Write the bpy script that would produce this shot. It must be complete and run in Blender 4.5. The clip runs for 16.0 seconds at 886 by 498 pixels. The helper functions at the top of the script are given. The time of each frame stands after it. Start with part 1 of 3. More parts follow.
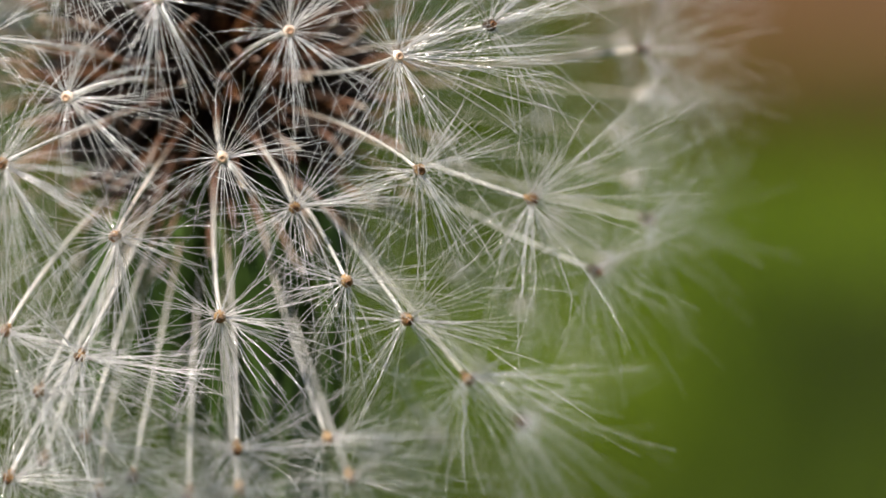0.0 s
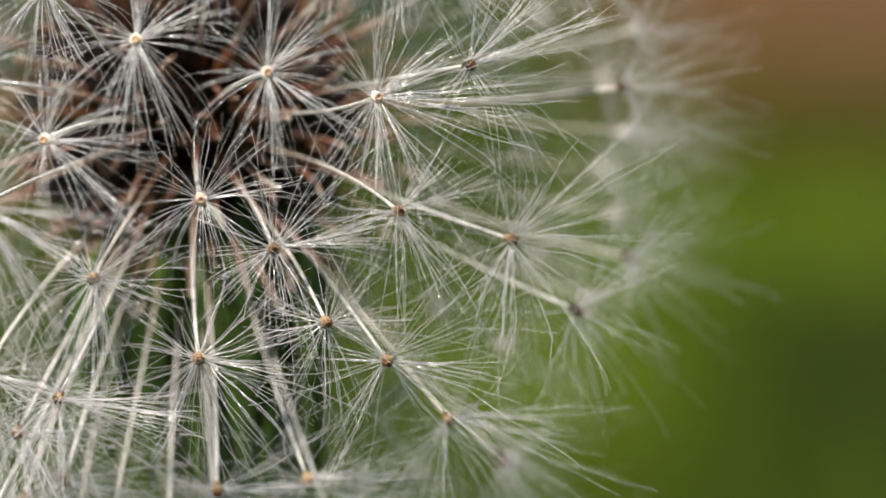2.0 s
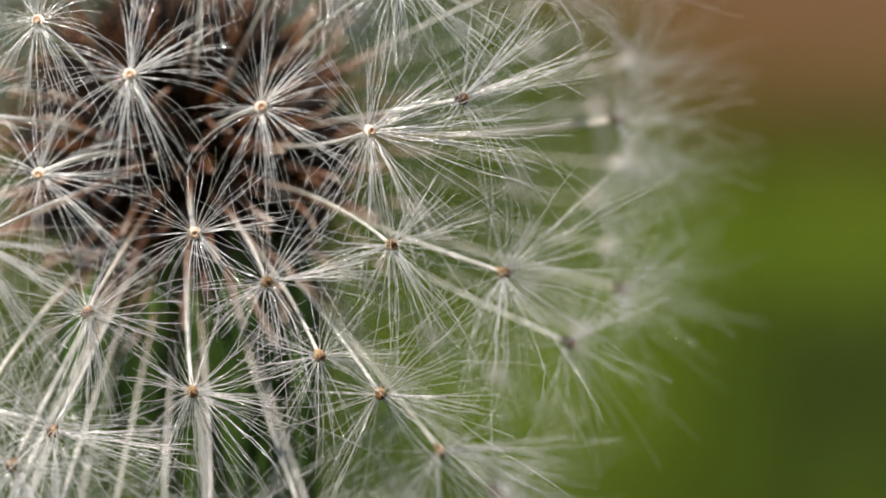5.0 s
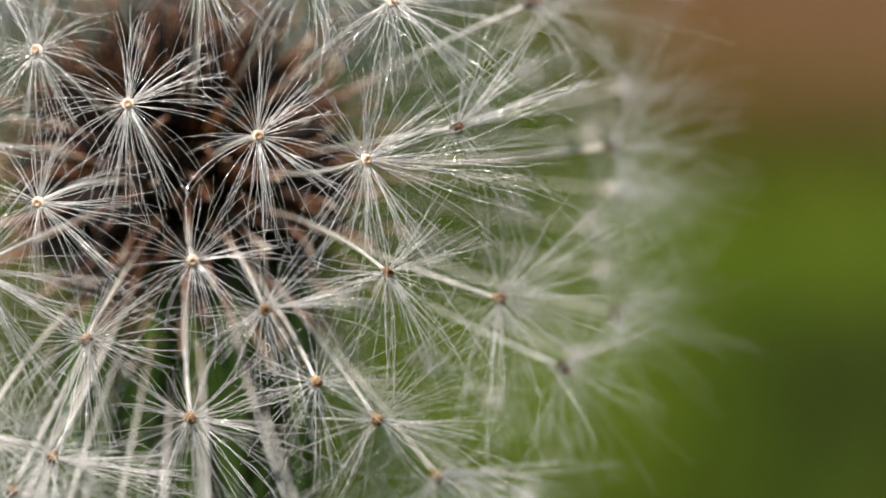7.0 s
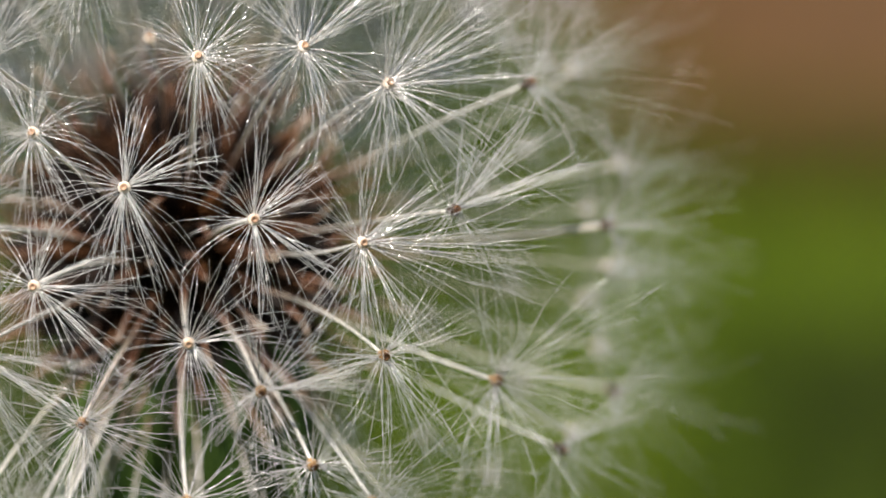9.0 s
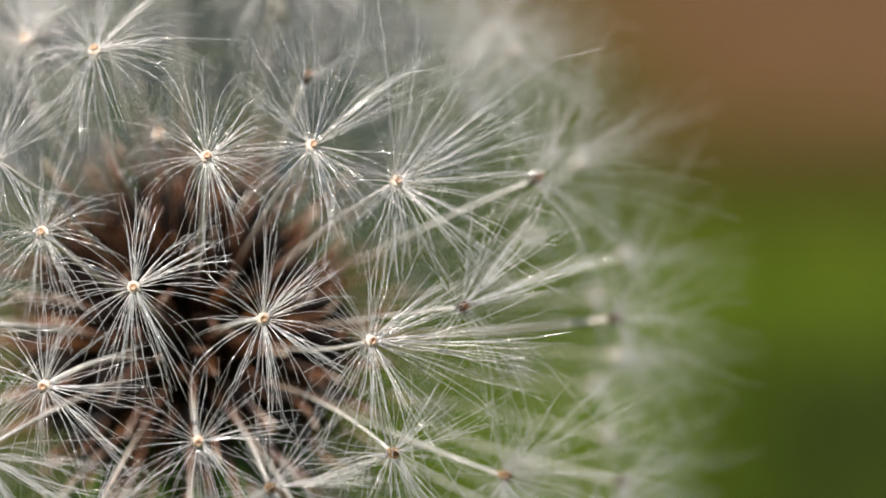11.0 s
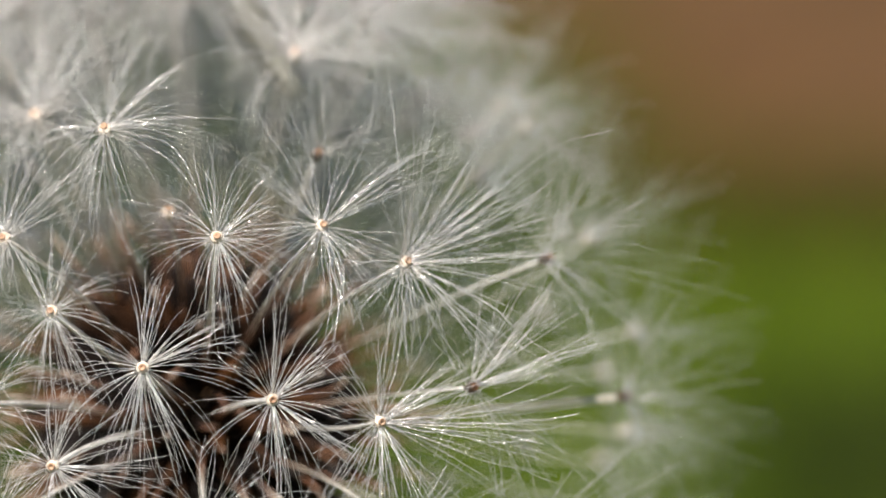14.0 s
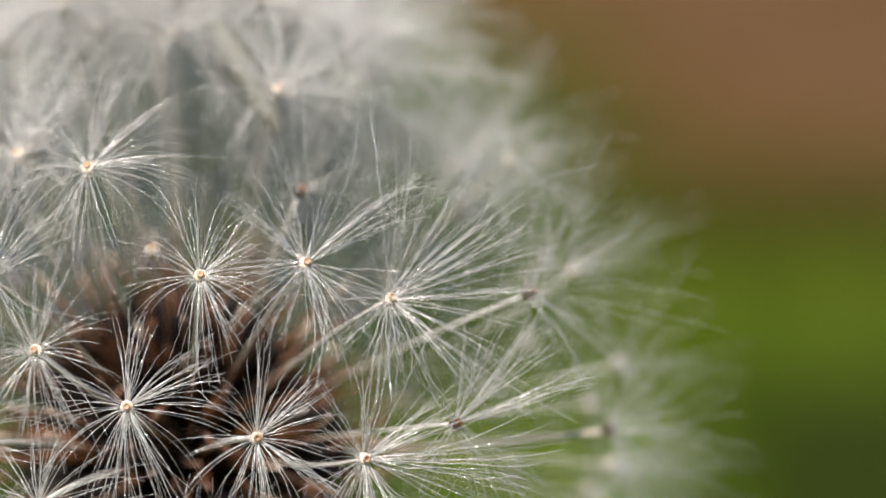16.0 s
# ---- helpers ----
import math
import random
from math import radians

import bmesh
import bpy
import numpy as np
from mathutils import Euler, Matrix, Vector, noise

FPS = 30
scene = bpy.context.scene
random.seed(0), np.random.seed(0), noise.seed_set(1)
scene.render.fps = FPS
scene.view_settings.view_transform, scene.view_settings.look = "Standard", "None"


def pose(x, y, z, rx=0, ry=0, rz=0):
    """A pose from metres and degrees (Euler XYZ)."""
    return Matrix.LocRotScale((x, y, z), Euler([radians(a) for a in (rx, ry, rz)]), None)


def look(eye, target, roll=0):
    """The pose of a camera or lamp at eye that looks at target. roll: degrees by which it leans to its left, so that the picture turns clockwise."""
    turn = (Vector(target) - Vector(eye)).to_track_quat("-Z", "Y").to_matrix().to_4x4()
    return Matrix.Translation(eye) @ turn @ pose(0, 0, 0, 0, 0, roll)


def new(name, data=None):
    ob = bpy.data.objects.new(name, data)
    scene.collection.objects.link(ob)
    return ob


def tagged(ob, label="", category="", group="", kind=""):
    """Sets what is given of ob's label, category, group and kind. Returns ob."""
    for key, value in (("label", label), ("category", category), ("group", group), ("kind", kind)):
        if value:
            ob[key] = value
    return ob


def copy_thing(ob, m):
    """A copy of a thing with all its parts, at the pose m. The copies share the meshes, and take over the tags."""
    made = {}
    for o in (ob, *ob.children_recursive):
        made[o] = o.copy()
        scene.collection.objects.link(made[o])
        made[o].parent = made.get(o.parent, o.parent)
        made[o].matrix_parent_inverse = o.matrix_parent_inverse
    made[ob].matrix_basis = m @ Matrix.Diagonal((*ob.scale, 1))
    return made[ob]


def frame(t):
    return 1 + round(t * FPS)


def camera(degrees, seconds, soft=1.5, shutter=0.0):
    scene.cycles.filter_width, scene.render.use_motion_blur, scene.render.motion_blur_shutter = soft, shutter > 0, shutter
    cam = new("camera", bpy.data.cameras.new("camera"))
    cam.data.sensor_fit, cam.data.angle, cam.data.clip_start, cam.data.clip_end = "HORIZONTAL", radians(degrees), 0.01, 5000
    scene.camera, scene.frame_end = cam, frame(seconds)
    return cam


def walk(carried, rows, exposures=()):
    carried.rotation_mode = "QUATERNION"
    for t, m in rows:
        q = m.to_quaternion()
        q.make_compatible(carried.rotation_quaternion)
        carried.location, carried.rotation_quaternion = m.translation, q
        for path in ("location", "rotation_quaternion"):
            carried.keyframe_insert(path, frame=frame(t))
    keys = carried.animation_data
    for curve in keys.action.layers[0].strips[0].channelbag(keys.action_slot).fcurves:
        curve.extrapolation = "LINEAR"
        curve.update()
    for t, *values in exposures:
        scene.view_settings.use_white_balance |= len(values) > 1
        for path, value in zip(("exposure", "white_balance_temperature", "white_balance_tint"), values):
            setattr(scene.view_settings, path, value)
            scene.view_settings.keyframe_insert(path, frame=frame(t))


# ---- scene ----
# A dandelion seed head close up; millimetre sizes, so MM turns them into metres.
MM = 0.001
HEAD = Vector((0.0, 0.0, 0.300))  # middle of the seed head

# ---- camera ----
cam = camera(11.0, 16.0, soft=1.7)
cam.data.dof.use_dof = True
cam.data.dof.focus_distance = 0.1634
cam.data.dof.aperture_fstop = 31.0
# seconds; millimetres right, ahead and up; degrees yaw, pitch, roll
ROWS = [
    (0.0, 0.000, 0.000, 0.000, 0.000, 0.000, 0.000),
    (0.5, 0.219, 0.612, 0.085, 0.015, -0.004, -0.063),
    (1.0, 0.488, 0.838, 0.430, -0.017, -0.002, 0.016),
    (1.5, 0.579, 0.981, 0.770, -0.045, 0.051, 0.098),
    (2.0, 0.592, 0.623, 1.244, -0.046, 0.074, 0.152),
    (2.5, 0.573, -0.096, 1.385, -0.019, 0.106, 0.119),
    (3.0, 0.460, -0.448, 1.299, -0.036, 0.118, 0.114),
    (3.5, 0.483, -0.142, 1.409, -0.061, 0.127, 0.130),
    (4.0, 0.857, 0.080, 1.788, -0.100, 0.164, 0.176),
    (6.3, 0.510, -0.601, 2.307, -0.079, 0.203, 0.108),
    (6.5, 0.633, -0.939, 2.386, -0.083, 0.231, 0.115),
    (7.0, 0.851, -1.433, 2.869, -0.097, 0.262, 0.259),
    (7.5, 1.039, -1.275, 3.538, -0.121, 0.326, 0.232),
    (8.0, 1.167, -1.128, 4.340, -0.115, 0.353, 0.318),
    (8.5, 1.167, -1.216, 4.660, -0.111, 0.394, 0.288),
    (9.0, 0.995, -1.189, 5.301, -0.095, 0.449, 0.240),
    (9.5, 0.868, -1.625, 5.945, -0.091, 0.509, 0.270),
    (9.7, 0.856, -1.628, 6.370, -0.077, 0.491, 0.419),
    (11.8, 0.592, -1.385, 9.050, -0.031, 0.748, 0.327),
    (12.0, 0.464, -0.684, 9.375, -0.019, 0.739, 0.219),
    (12.5, 0.494, -0.486, 9.669, -0.029, 0.750, 0.261),
    (13.0, 0.673, -0.852, 10.115, -0.051, 0.805, 0.200),
    (13.5, 0.692, -1.147, 10.315, -0.046, 0.855, 0.157),
    (14.0, 0.526, -1.539, 10.456, -0.042, 0.887, 0.125),
    (14.5, 0.642, -1.537, 10.954, -0.048, 0.897, 0.186),
    (15.0, 1.050, -1.360, 11.436, -0.088, 0.927, 0.303),
    (15.5, 1.212, -1.674, 11.523, -0.101, 0.966, 0.448),
    (16.0, 0.999, -1.650, 11.490, -0.082, 0.980, 0.523),
]
TILT = -8.0
START = pose(HEAD.x + 8.889 * MM, HEAD.y - 177.685 * MM, HEAD.z + 18.280 * MM, TILT, 0, 0)
EXPOSURE = 0.70


def camera_walk():
    walk(cam, [(t, START @ pose(x * MM, y * MM, z * MM, 90 + pitch, roll, yaw)) for t, x, y, z, yaw, pitch, roll in ROWS])


scene.view_settings.exposure = EXPOSURE

# ---- light ----
TO_SUN = Vector((-0.24, -0.52, 0.82)).normalized()
world = bpy.data.worlds.new("sky")
scene.world = world
world.use_nodes = True
wn = world.node_tree
sky = wn.nodes.new("ShaderNodeTexSky")
sky.sky_type = "NISHITA"
sky.sun_disc = False
sky.sun_elevation = math.asin(TO_SUN.z)
sky.sun_rotation = math.atan2(TO_SUN.x, TO_SUN.y)
wn.links.new(sky.outputs[0], wn.nodes["Background"].inputs[0])
wn.nodes["Background"].inputs[1].default_value = 0.06
sun_data = bpy.data.lights.new("sun", "SUN")
sun_data.energy = 5.0
sun_data.angle = radians(0.53)
sun_data.color = (1.0, 0.92, 0.83)
sun = new("sun", sun_data)
sun.matrix_world = look((0, 0, 3), tuple(Vector((0, 0, 3)) - TO_SUN))

# ---- materials ----


def material(name, rough=0.6, spec=0.5):
    m = bpy.data.materials.new(name)
    m.use_nodes = True
    b = m.node_tree.nodes["Principled BSDF"]
    b.inputs["Roughness"].default_value = rough
    b.inputs["Specular IOR Level"].default_value = spec
    return m, m.node_tree, b


def node(tree, kind, **inputs):
    n = tree.nodes.new(kind)
    for key, value in inputs.items():
        n.inputs[key.replace("_", " ")].default_value = value
    return n


def ramp(tree, fac, stops):
    n = tree.nodes.new("ShaderNodeValToRGB")
    e = n.color_ramp.elements
    while len(e) < len(stops):
        e.new(0.5)
    for el, (p, c) in zip(e, stops):
        el.position, el.color = p, (*c, 1)
    tree.links.new(fac, n.inputs[0])
    return n


def noise_at(tree, scale, detail=4.0, coord="Object"):
    tc = tree.nodes.new("ShaderNodeTexCoord")
    n = node(tree, "ShaderNodeTexNoise", Scale=scale, Detail=detail)
    tree.links.new(tc.outputs[coord], n.inputs["Vector"])
    return n


def bump(tree, bsdf, fac, strength, distance):
    b = node(tree, "ShaderNodeBump", Strength=strength, Distance=distance)
    tree.links.new(fac, b.inputs["Height"])
    tree.links.new(b.outputs[0], bsdf.inputs["Normal"])


def through_light(m, tree, b, colour, share):
    """Mixes light that shines through into a thin thing's material."""
    t = tree.nodes.new("ShaderNodeBsdfTranslucent")
    t.inputs["Color"].default_value = (*colour, 1)
    mix = tree.nodes.new("ShaderNodeMixShader")
    mix.inputs[0].default_value = share
    tree.links.new(b.outputs[0], mix.inputs[1])
    tree.links.new(t.outputs[0], mix.inputs[2])
    tree.links.new(mix.outputs[0], tree.nodes["Material Output"].inputs[0])


def bristle_material():
    """Clear white hair: scatters and passes light, with glints from its tiny barbs."""
    m, t, b = material("silky_bristle", 0.35, 0.5)
    n = noise_at(t, 900.0, 3.0)
    c = ramp(t, n.outputs[0], [(0.3, (0.88, 0.84, 0.79)), (0.65, (0.97, 0.94, 0.895))])
    t.links.new(c.outputs[0], b.inputs["Base Color"])
    barb = noise_at(t, 5200.0, 2.0)
    bump(t, b, barb.outputs[0], 1.0, 0.00008)
    through_light(m, t, b, (0.97, 0.95, 0.92), 0.45)
    body = t.nodes["Material Output"].inputs[0].links[0].from_socket
    shine = node(t, "ShaderNodeBsdfGlossy", Roughness=0.2)
    shine.inputs["Color"].default_value = (0.99, 0.99, 0.99, 1)
    bp = node(t, "ShaderNodeBump", Strength=1.0, Distance=0.00012)
    t.links.new(barb.outputs[0], bp.inputs["Height"])
    t.links.new(bp.outputs[0], shine.inputs["Normal"])
    mix = t.nodes.new("ShaderNodeMixShader")
    mix.inputs[0].default_value = 0.5
    t.links.new(body, mix.inputs[1])
    t.links.new(shine.outputs[0], mix.inputs[2])
    t.links.new(mix.outputs[0], t.nodes["Material Output"].inputs[0])
    return m


def beak_material():
    """Reddish brown where it leaves the achene, straw and then white towards the pappus."""
    m, t, b = material("beak", 0.35, 0.6)
    tc = t.nodes.new("ShaderNodeTexCoord")
    sep = t.nodes.new("ShaderNodeSeparateXYZ")
    t.links.new(tc.outputs["Object"], sep.inputs[0])
    mr = node(t, "ShaderNodeMapRange")
    mr.inputs["From Min"].default_value, mr.inputs["From Max"].default_value = 3 * MM, 14.5 * MM
    t.links.new(sep.outputs["Z"], mr.inputs["Value"])
    c = ramp(t, mr.outputs[0], [(0.0, (0.07, 0.028, 0.012)), (0.14, (0.26, 0.12, 0.07)), (0.28, (0.54, 0.45, 0.38)), (0.42, (0.80, 0.77, 0.70)), (0.7, (0.90, 0.88, 0.84))])
    n = noise_at(t, 1500.0, 4.0)
    mul = t.nodes.new("ShaderNodeMixRGB")
    mul.blend_type = "MULTIPLY"
    mul.inputs[0].default_value = 0.6
    shade = ramp(t, n.outputs[0], [(0.3, (0.74, 0.71, 0.66)), (0.6, (1, 1, 1))])
    info = t.nodes.new("ShaderNodeObjectInfo")
    tint = ramp(t, info.outputs["Random"], [(0.0, (0.94, 0.82, 0.72)), (0.2, (0.95, 0.93, 0.86)), (0.35, (1, 1, 1))])
    own = t.nodes.new("ShaderNodeMixRGB")
    own.blend_type = "MULTIPLY"
    own.inputs[0].default_value = 1.0
    t.links.new(c.outputs[0], own.inputs[1])
    t.links.new(tint.outputs[0], own.inputs[2])
    t.links.new(own.outputs[0], mul.inputs[1])
    t.links.new(shade.outputs[0], mul.inputs[2])
    t.links.new(mul.outputs[0], b.inputs["Base Color"])
    fine = noise_at(t, 5000.0, 3.0)
    bump(t, b, fine.outputs[0], 0.9, 0.00016)
    through_light(m, t, b, (0.6, 0.52, 0.4), 0.25)
    return m


def plain(name, dark, light, scale, rough=0.6, spec=0.4, relief=0.0, glow=None):
    m, t, b = material(name, rough, spec)
    n = noise_at(t, scale, 5.0)
    c = ramp(t, n.outputs[0], [(0.32, dark), (0.68, light)])
    t.links.new(c.outputs[0], b.inputs["Base Color"])
    if relief:
        f = noise_at(t, scale * 4, 4.0)
        bump(t, b, f.outputs[0], 0.6, relief)
    if glow:
        through_light(m, t, b, glow, 0.35)
    return m


def husk_material():
    """Dark brown to chestnut, each husk its own shade."""
    m, t, b = material("husk", 0.55, 0.3)
    info = t.nodes.new("ShaderNodeObjectInfo")
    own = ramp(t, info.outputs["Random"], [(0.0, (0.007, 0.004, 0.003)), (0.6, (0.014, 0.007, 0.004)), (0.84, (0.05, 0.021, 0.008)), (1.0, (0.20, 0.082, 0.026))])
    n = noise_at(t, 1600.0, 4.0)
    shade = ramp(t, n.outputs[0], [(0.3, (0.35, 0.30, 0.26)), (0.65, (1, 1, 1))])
    mul = t.nodes.new("ShaderNodeMixRGB")
    mul.blend_type = "MULTIPLY"
    mul.inputs[0].default_value = 0.8
    t.links.new(own.outputs[0], mul.inputs[1])
    t.links.new(shade.outputs[0], mul.inputs[2])
    t.links.new(mul.outputs[0], b.inputs["Base Color"])
    bump(t, b, n.outputs[0], 0.7, 0.00008)
    return m


BRISTLE = bristle_material()
BEAK = beak_material()
ACHENE = plain("achene", (0.008, 0.004, 0.002), (0.105, 0.043, 0.016), 1400, 0.6, 0.3, 0.0001)
COLLAR = plain("collar", (0.54, 0.42, 0.32), (0.80, 0.71, 0.60), 3000, 0.5, 0.4, 0.00003)
BROWN_COLLAR = plain("brown_collar", (0.17, 0.09, 0.035), (0.44, 0.28, 0.13), 3000, 0.5, 0.4, 0.00003)
DARK_COLLAR = plain("dark_collar", (0.030, 0.020, 0.012), (0.10, 0.066, 0.042), 3000, 0.5, 0.4, 0.00003)
PALE_TIP = plain("pale_tip", (0.24, 0.13, 0.07), (0.52, 0.36, 0.24), 4000, 0.5, 0.4, 0.00003)
GREY_TIP = plain("grey_tip", (0.30, 0.27, 0.22), (0.50, 0.46, 0.40), 4000, 0.5, 0.4, 0.00003)
TIP = plain("tip", (0.07, 0.03, 0.010), (0.26, 0.12, 0.045), 4000, 0.5, 0.4, 0.00003)
HUSK = husk_material()
RECEPTACLE = plain("receptacle", (0.06, 0.035, 0.018), (0.16, 0.10, 0.05), 900, 0.8, 0.2, 0.0001)
STEM = plain("stem", (0.06, 0.10, 0.025), (0.13, 0.17, 0.05), 250, 0.45, 0.5, 0.00008)
BRACT = plain("bract", (0.035, 0.075, 0.012), (0.09, 0.15, 0.03), 300, 0.6, 0.2, 0.00008, (0.06, 0.13, 0.02))
GRASS = plain("grass_blade", (0.0337, 0.0597, 0.00578), (0.0819, 0.116, 0.00963), 6, 0.6, 0.1, 0, (0.116, 0.193, 0.0116))
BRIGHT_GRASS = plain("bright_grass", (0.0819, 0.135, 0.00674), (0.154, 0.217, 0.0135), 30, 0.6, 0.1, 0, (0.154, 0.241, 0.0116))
OLIVE_GRASS = plain("olive_grass", (0.0516, 0.0473, 0.00688), (0.1118, 0.0946, 0.01548), 30, 0.6, 0.1, 0, (0.086, 0.0774, 0.01032))
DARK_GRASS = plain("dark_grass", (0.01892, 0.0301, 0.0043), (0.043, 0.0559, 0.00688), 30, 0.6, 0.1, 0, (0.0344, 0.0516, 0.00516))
DULL_BLADE = plain("dull_blade", (0.34, 0.34, 0.27), (0.46, 0.45, 0.37), 400, 0.6, 0.3, 0.00005, (0.50, 0.50, 0.40))
SOIL = plain("soil", (0.04988, 0.02494, 0.0086), (0.1135, 0.05848, 0.01978), 9, 0.9, 0.15, 0.004)


def turf_material():
    m, t, b = material("turf", 0.95, 0.05)
    big = noise_at(t, 3.2, 3.0)
    c = ramp(t, big.outputs[0], [(0.35, (0.014, 0.021, 0.0035)), (0.5, (0.026, 0.039, 0.005)), (0.66, (0.043, 0.050, 0.008))])
    t.links.new(c.outputs[0], b.inputs["Base Color"])
    f = noise_at(t, 90.0, 5.0)
    bump(t, b, f.outputs[0], 0.8, 0.01)
    return m


TURF = turf_material()

# ---- mesh helpers ----


def part_data(name, verts, faces, mat, parent=None, label="", smooth=True):
    me = bpy.data.meshes.new(name)
    me.from_pydata(verts, [], faces)
    me.materials.append(mat)
    if smooth:
        me.polygons.foreach_set("use_smooth", [True] * len(me.polygons))
    ob = new(name, me)
    ob.parent = parent
    if label:
        tagged(ob, label)
    return ob


def sweep(verts, faces, path, radii, sides, close=True):
    """Adds a tube along a path of Vectors to the lists verts and faces."""
    first = len(verts)
    side = None
    for i, p in enumerate(path):
        d = (path[min(i + 1, len(path) - 1)] - path[max(i - 1, 0)]).normalized()
        if side is None:
            side = d.orthogonal().normalized()
        side = (side - d * side.dot(d)).normalized()
        up = d.cross(side)
        for k in range(sides):
            a = math.tau * k / sides
            verts.append(tuple(p + (side * math.cos(a) + up * math.sin(a)) * radii[i]))
    for i in range(len(path) - 1):
        for k in range(sides):
            a, b = first + i * sides + k, first + i * sides + (k + 1) % sides
            faces.append((a, b, b + sides, a + sides))
    if close:
        faces.append(tuple(first + k for k in reversed(range(sides))))
        faces.append(tuple(first + (len(path) - 1) * sides + k for k in range(sides)))


def lathe(verts, faces, profile, sides, base=Vector((0, 0, 0)), ribs=0, depth=0.0):
    """Turns a profile of (radius, height) round z."""
    first = len(verts)
    for r, z in profile:
        for k in range(sides):
            a = math.tau * k / sides
            q = r * (1 + depth * math.cos(ribs * a))
            verts.append((base.x + q * math.cos(a), base.y + q * math.sin(a), base.z + z))
    n = len(profile)
    for i in range(n - 1):
        for k in range(sides):
            a, b = first + i * sides + k, first + i * sides + (k + 1) % sides
            faces.append((a, b, b + sides, a + sides))
    faces.append(tuple(first + k for k in reversed(range(sides))))
    faces.append(tuple(first + (n - 1) * sides + k for k in range(sides)))


# ---- the ground ----


def build_ground():
    n = 60
    xs = [math.copysign(abs(u) ** 3.0 * 400, u) for u in np.linspace(-1, 1, n)]
    verts, faces = [], []
    for j in xs:
        for i in xs:
            h = 0.012 * noise.noise(Vector((i * 1.7, j * 1.7, 0.3))) if max(abs(i), abs(j)) < 12 else 0.0
            verts.append((i, j, h))
    for j in range(n - 1):
        for i in range(n - 1):
            a = j * n + i
            faces.append((a, a + 1, a + n + 1, a + n))
    g = part_data("ground", verts, faces, TURF)
    return tagged(g, "mossy green lawn behind the flower", "ground", kind="structure")


def in_bed(x, y):
    edge = 0.30 * noise.noise(Vector((x * 2.1, y * 2.1, 7.0))) + 0.04 * noise.noise(Vector((x * 9, y * 9, 2.0)))
    return min(x - max(-0.6, 0.20 - 0.12 * (y - 3.2)), 2.6 - x, y - 2.68, 7.5 - y) + edge


def build_soil_bed():
    verts, faces = [], []
    nx, ny = 80, 110
    index = {}
    for j in range(ny):
        for i in range(nx):
            x, y = -0.8 + 3.6 * i / (nx - 1), 2.45 + 5.3 * j / (ny - 1)
            e = in_bed(x, y)
            if e > -0.06:
                lift = 0.035 * max(0.0, min(1.0, e / 0.15)) ** 0.5
                z = lift + 0.012 * noise.noise(Vector((x * 14, y * 14, 0))) * (e > 0) + (0.016 if e > 0 else -0.03)
                index[i, j] = len(verts)
                verts.append((x, y, z))
    for j in range(ny - 1):
        for i in range(nx - 1):
            q = [(i, j), (i + 1, j), (i + 1, j + 1), (i, j + 1)]
            if all(k in index for k in q):
                faces.append(tuple(index[k] for k in q))
    s = part_data("soil_bed", verts, faces, SOIL)
    return tagged(s, "bare reddish brown soil bed in the lawn", "soil", kind="structure")


def build_grass():
    rnd = random.Random(5)
    verts, faces = [], []
    for _ in range(42000):
        y = rnd.uniform(0.15, 5.0)
        x = rnd.uniform(-0.9, 1.2)
        if in_bed(x, y) > -0.02:
            continue
        thick = noise.noise(Vector((x * 3, y * 3, 4.0)))
        if rnd.random() > 0.6 + 0.6 * thick:
            continue
        h = rnd.uniform(0.025, 0.075) * (1 + 0.4 * thick)
        w = rnd.uniform(0.0012, 0.0025)
        a = rnd.uniform(0, math.tau)
        lean = rnd.uniform(0.2, 0.9) * h
        cx, sx = math.cos(a), math.sin(a)
        f = len(verts)
        for u, k in ((0.0, 1.0), (0.5, 0.8), (1.0, 0.0)):
            px, py = x + cx * lean * u * u, y + sx * lean * u * u
            z = -0.012 + (h + 0.012) * u * (1 - 0.15 * u)
            verts.append((px - sx * w * k, py + cx * w * k, z))
            if k:
                verts.append((px + sx * w * k, py - cx * w * k, z))
        faces += [(f, f + 1, f + 3, f + 2), (f + 2, f + 3, f + 4)]
    g = part_data("grass", verts, faces, GRASS, smooth=False)
    return tagged(g, "short green grass growing on the lawn", "grass", kind="stuff")


# ---- the dandelion ----


def build_tussock(x, y, spread, count, mat, label, seed):
    rnd = random.Random(seed)
    verts, faces = [], []
    for _ in range(count):
        r, a = spread * math.sqrt(rnd.random()), rnd.uniform(0, math.tau)
        bx, by = r * math.cos(a), 1.4 * r * math.sin(a)
        h, w, b = rnd.uniform(0.03, 0.07), rnd.uniform(0.0015, 0.003), rnd.uniform(0, math.tau)
        lean = rnd.uniform(0.3, 0.9) * h
        f = len(verts)
        for u, k in ((0.0, 1.0), (0.4, 0.9), (0.75, 0.6), (1.0, 0.0)):
            px, py = bx + math.cos(b) * lean * u * u, by + math.sin(b) * lean * u * u
            z = -0.012 + (h + 0.012) * u * (1 - 0.2 * u)
            verts.append((px - math.sin(b) * w * k, py + math.cos(b) * w * k, z))
            if k:
                verts.append((px + math.sin(b) * w * k, py - math.cos(b) * w * k, z))
        faces += [(f, f + 1, f + 3, f + 2), (f + 2, f + 3, f + 5, f + 4), (f + 4, f + 5, f + 6)]
    t = part_data("grass_tussock", verts, faces, mat, smooth=False)
    t.location = (x, y, 0)
    return tagged(t, label, "grass", kind="stuff")


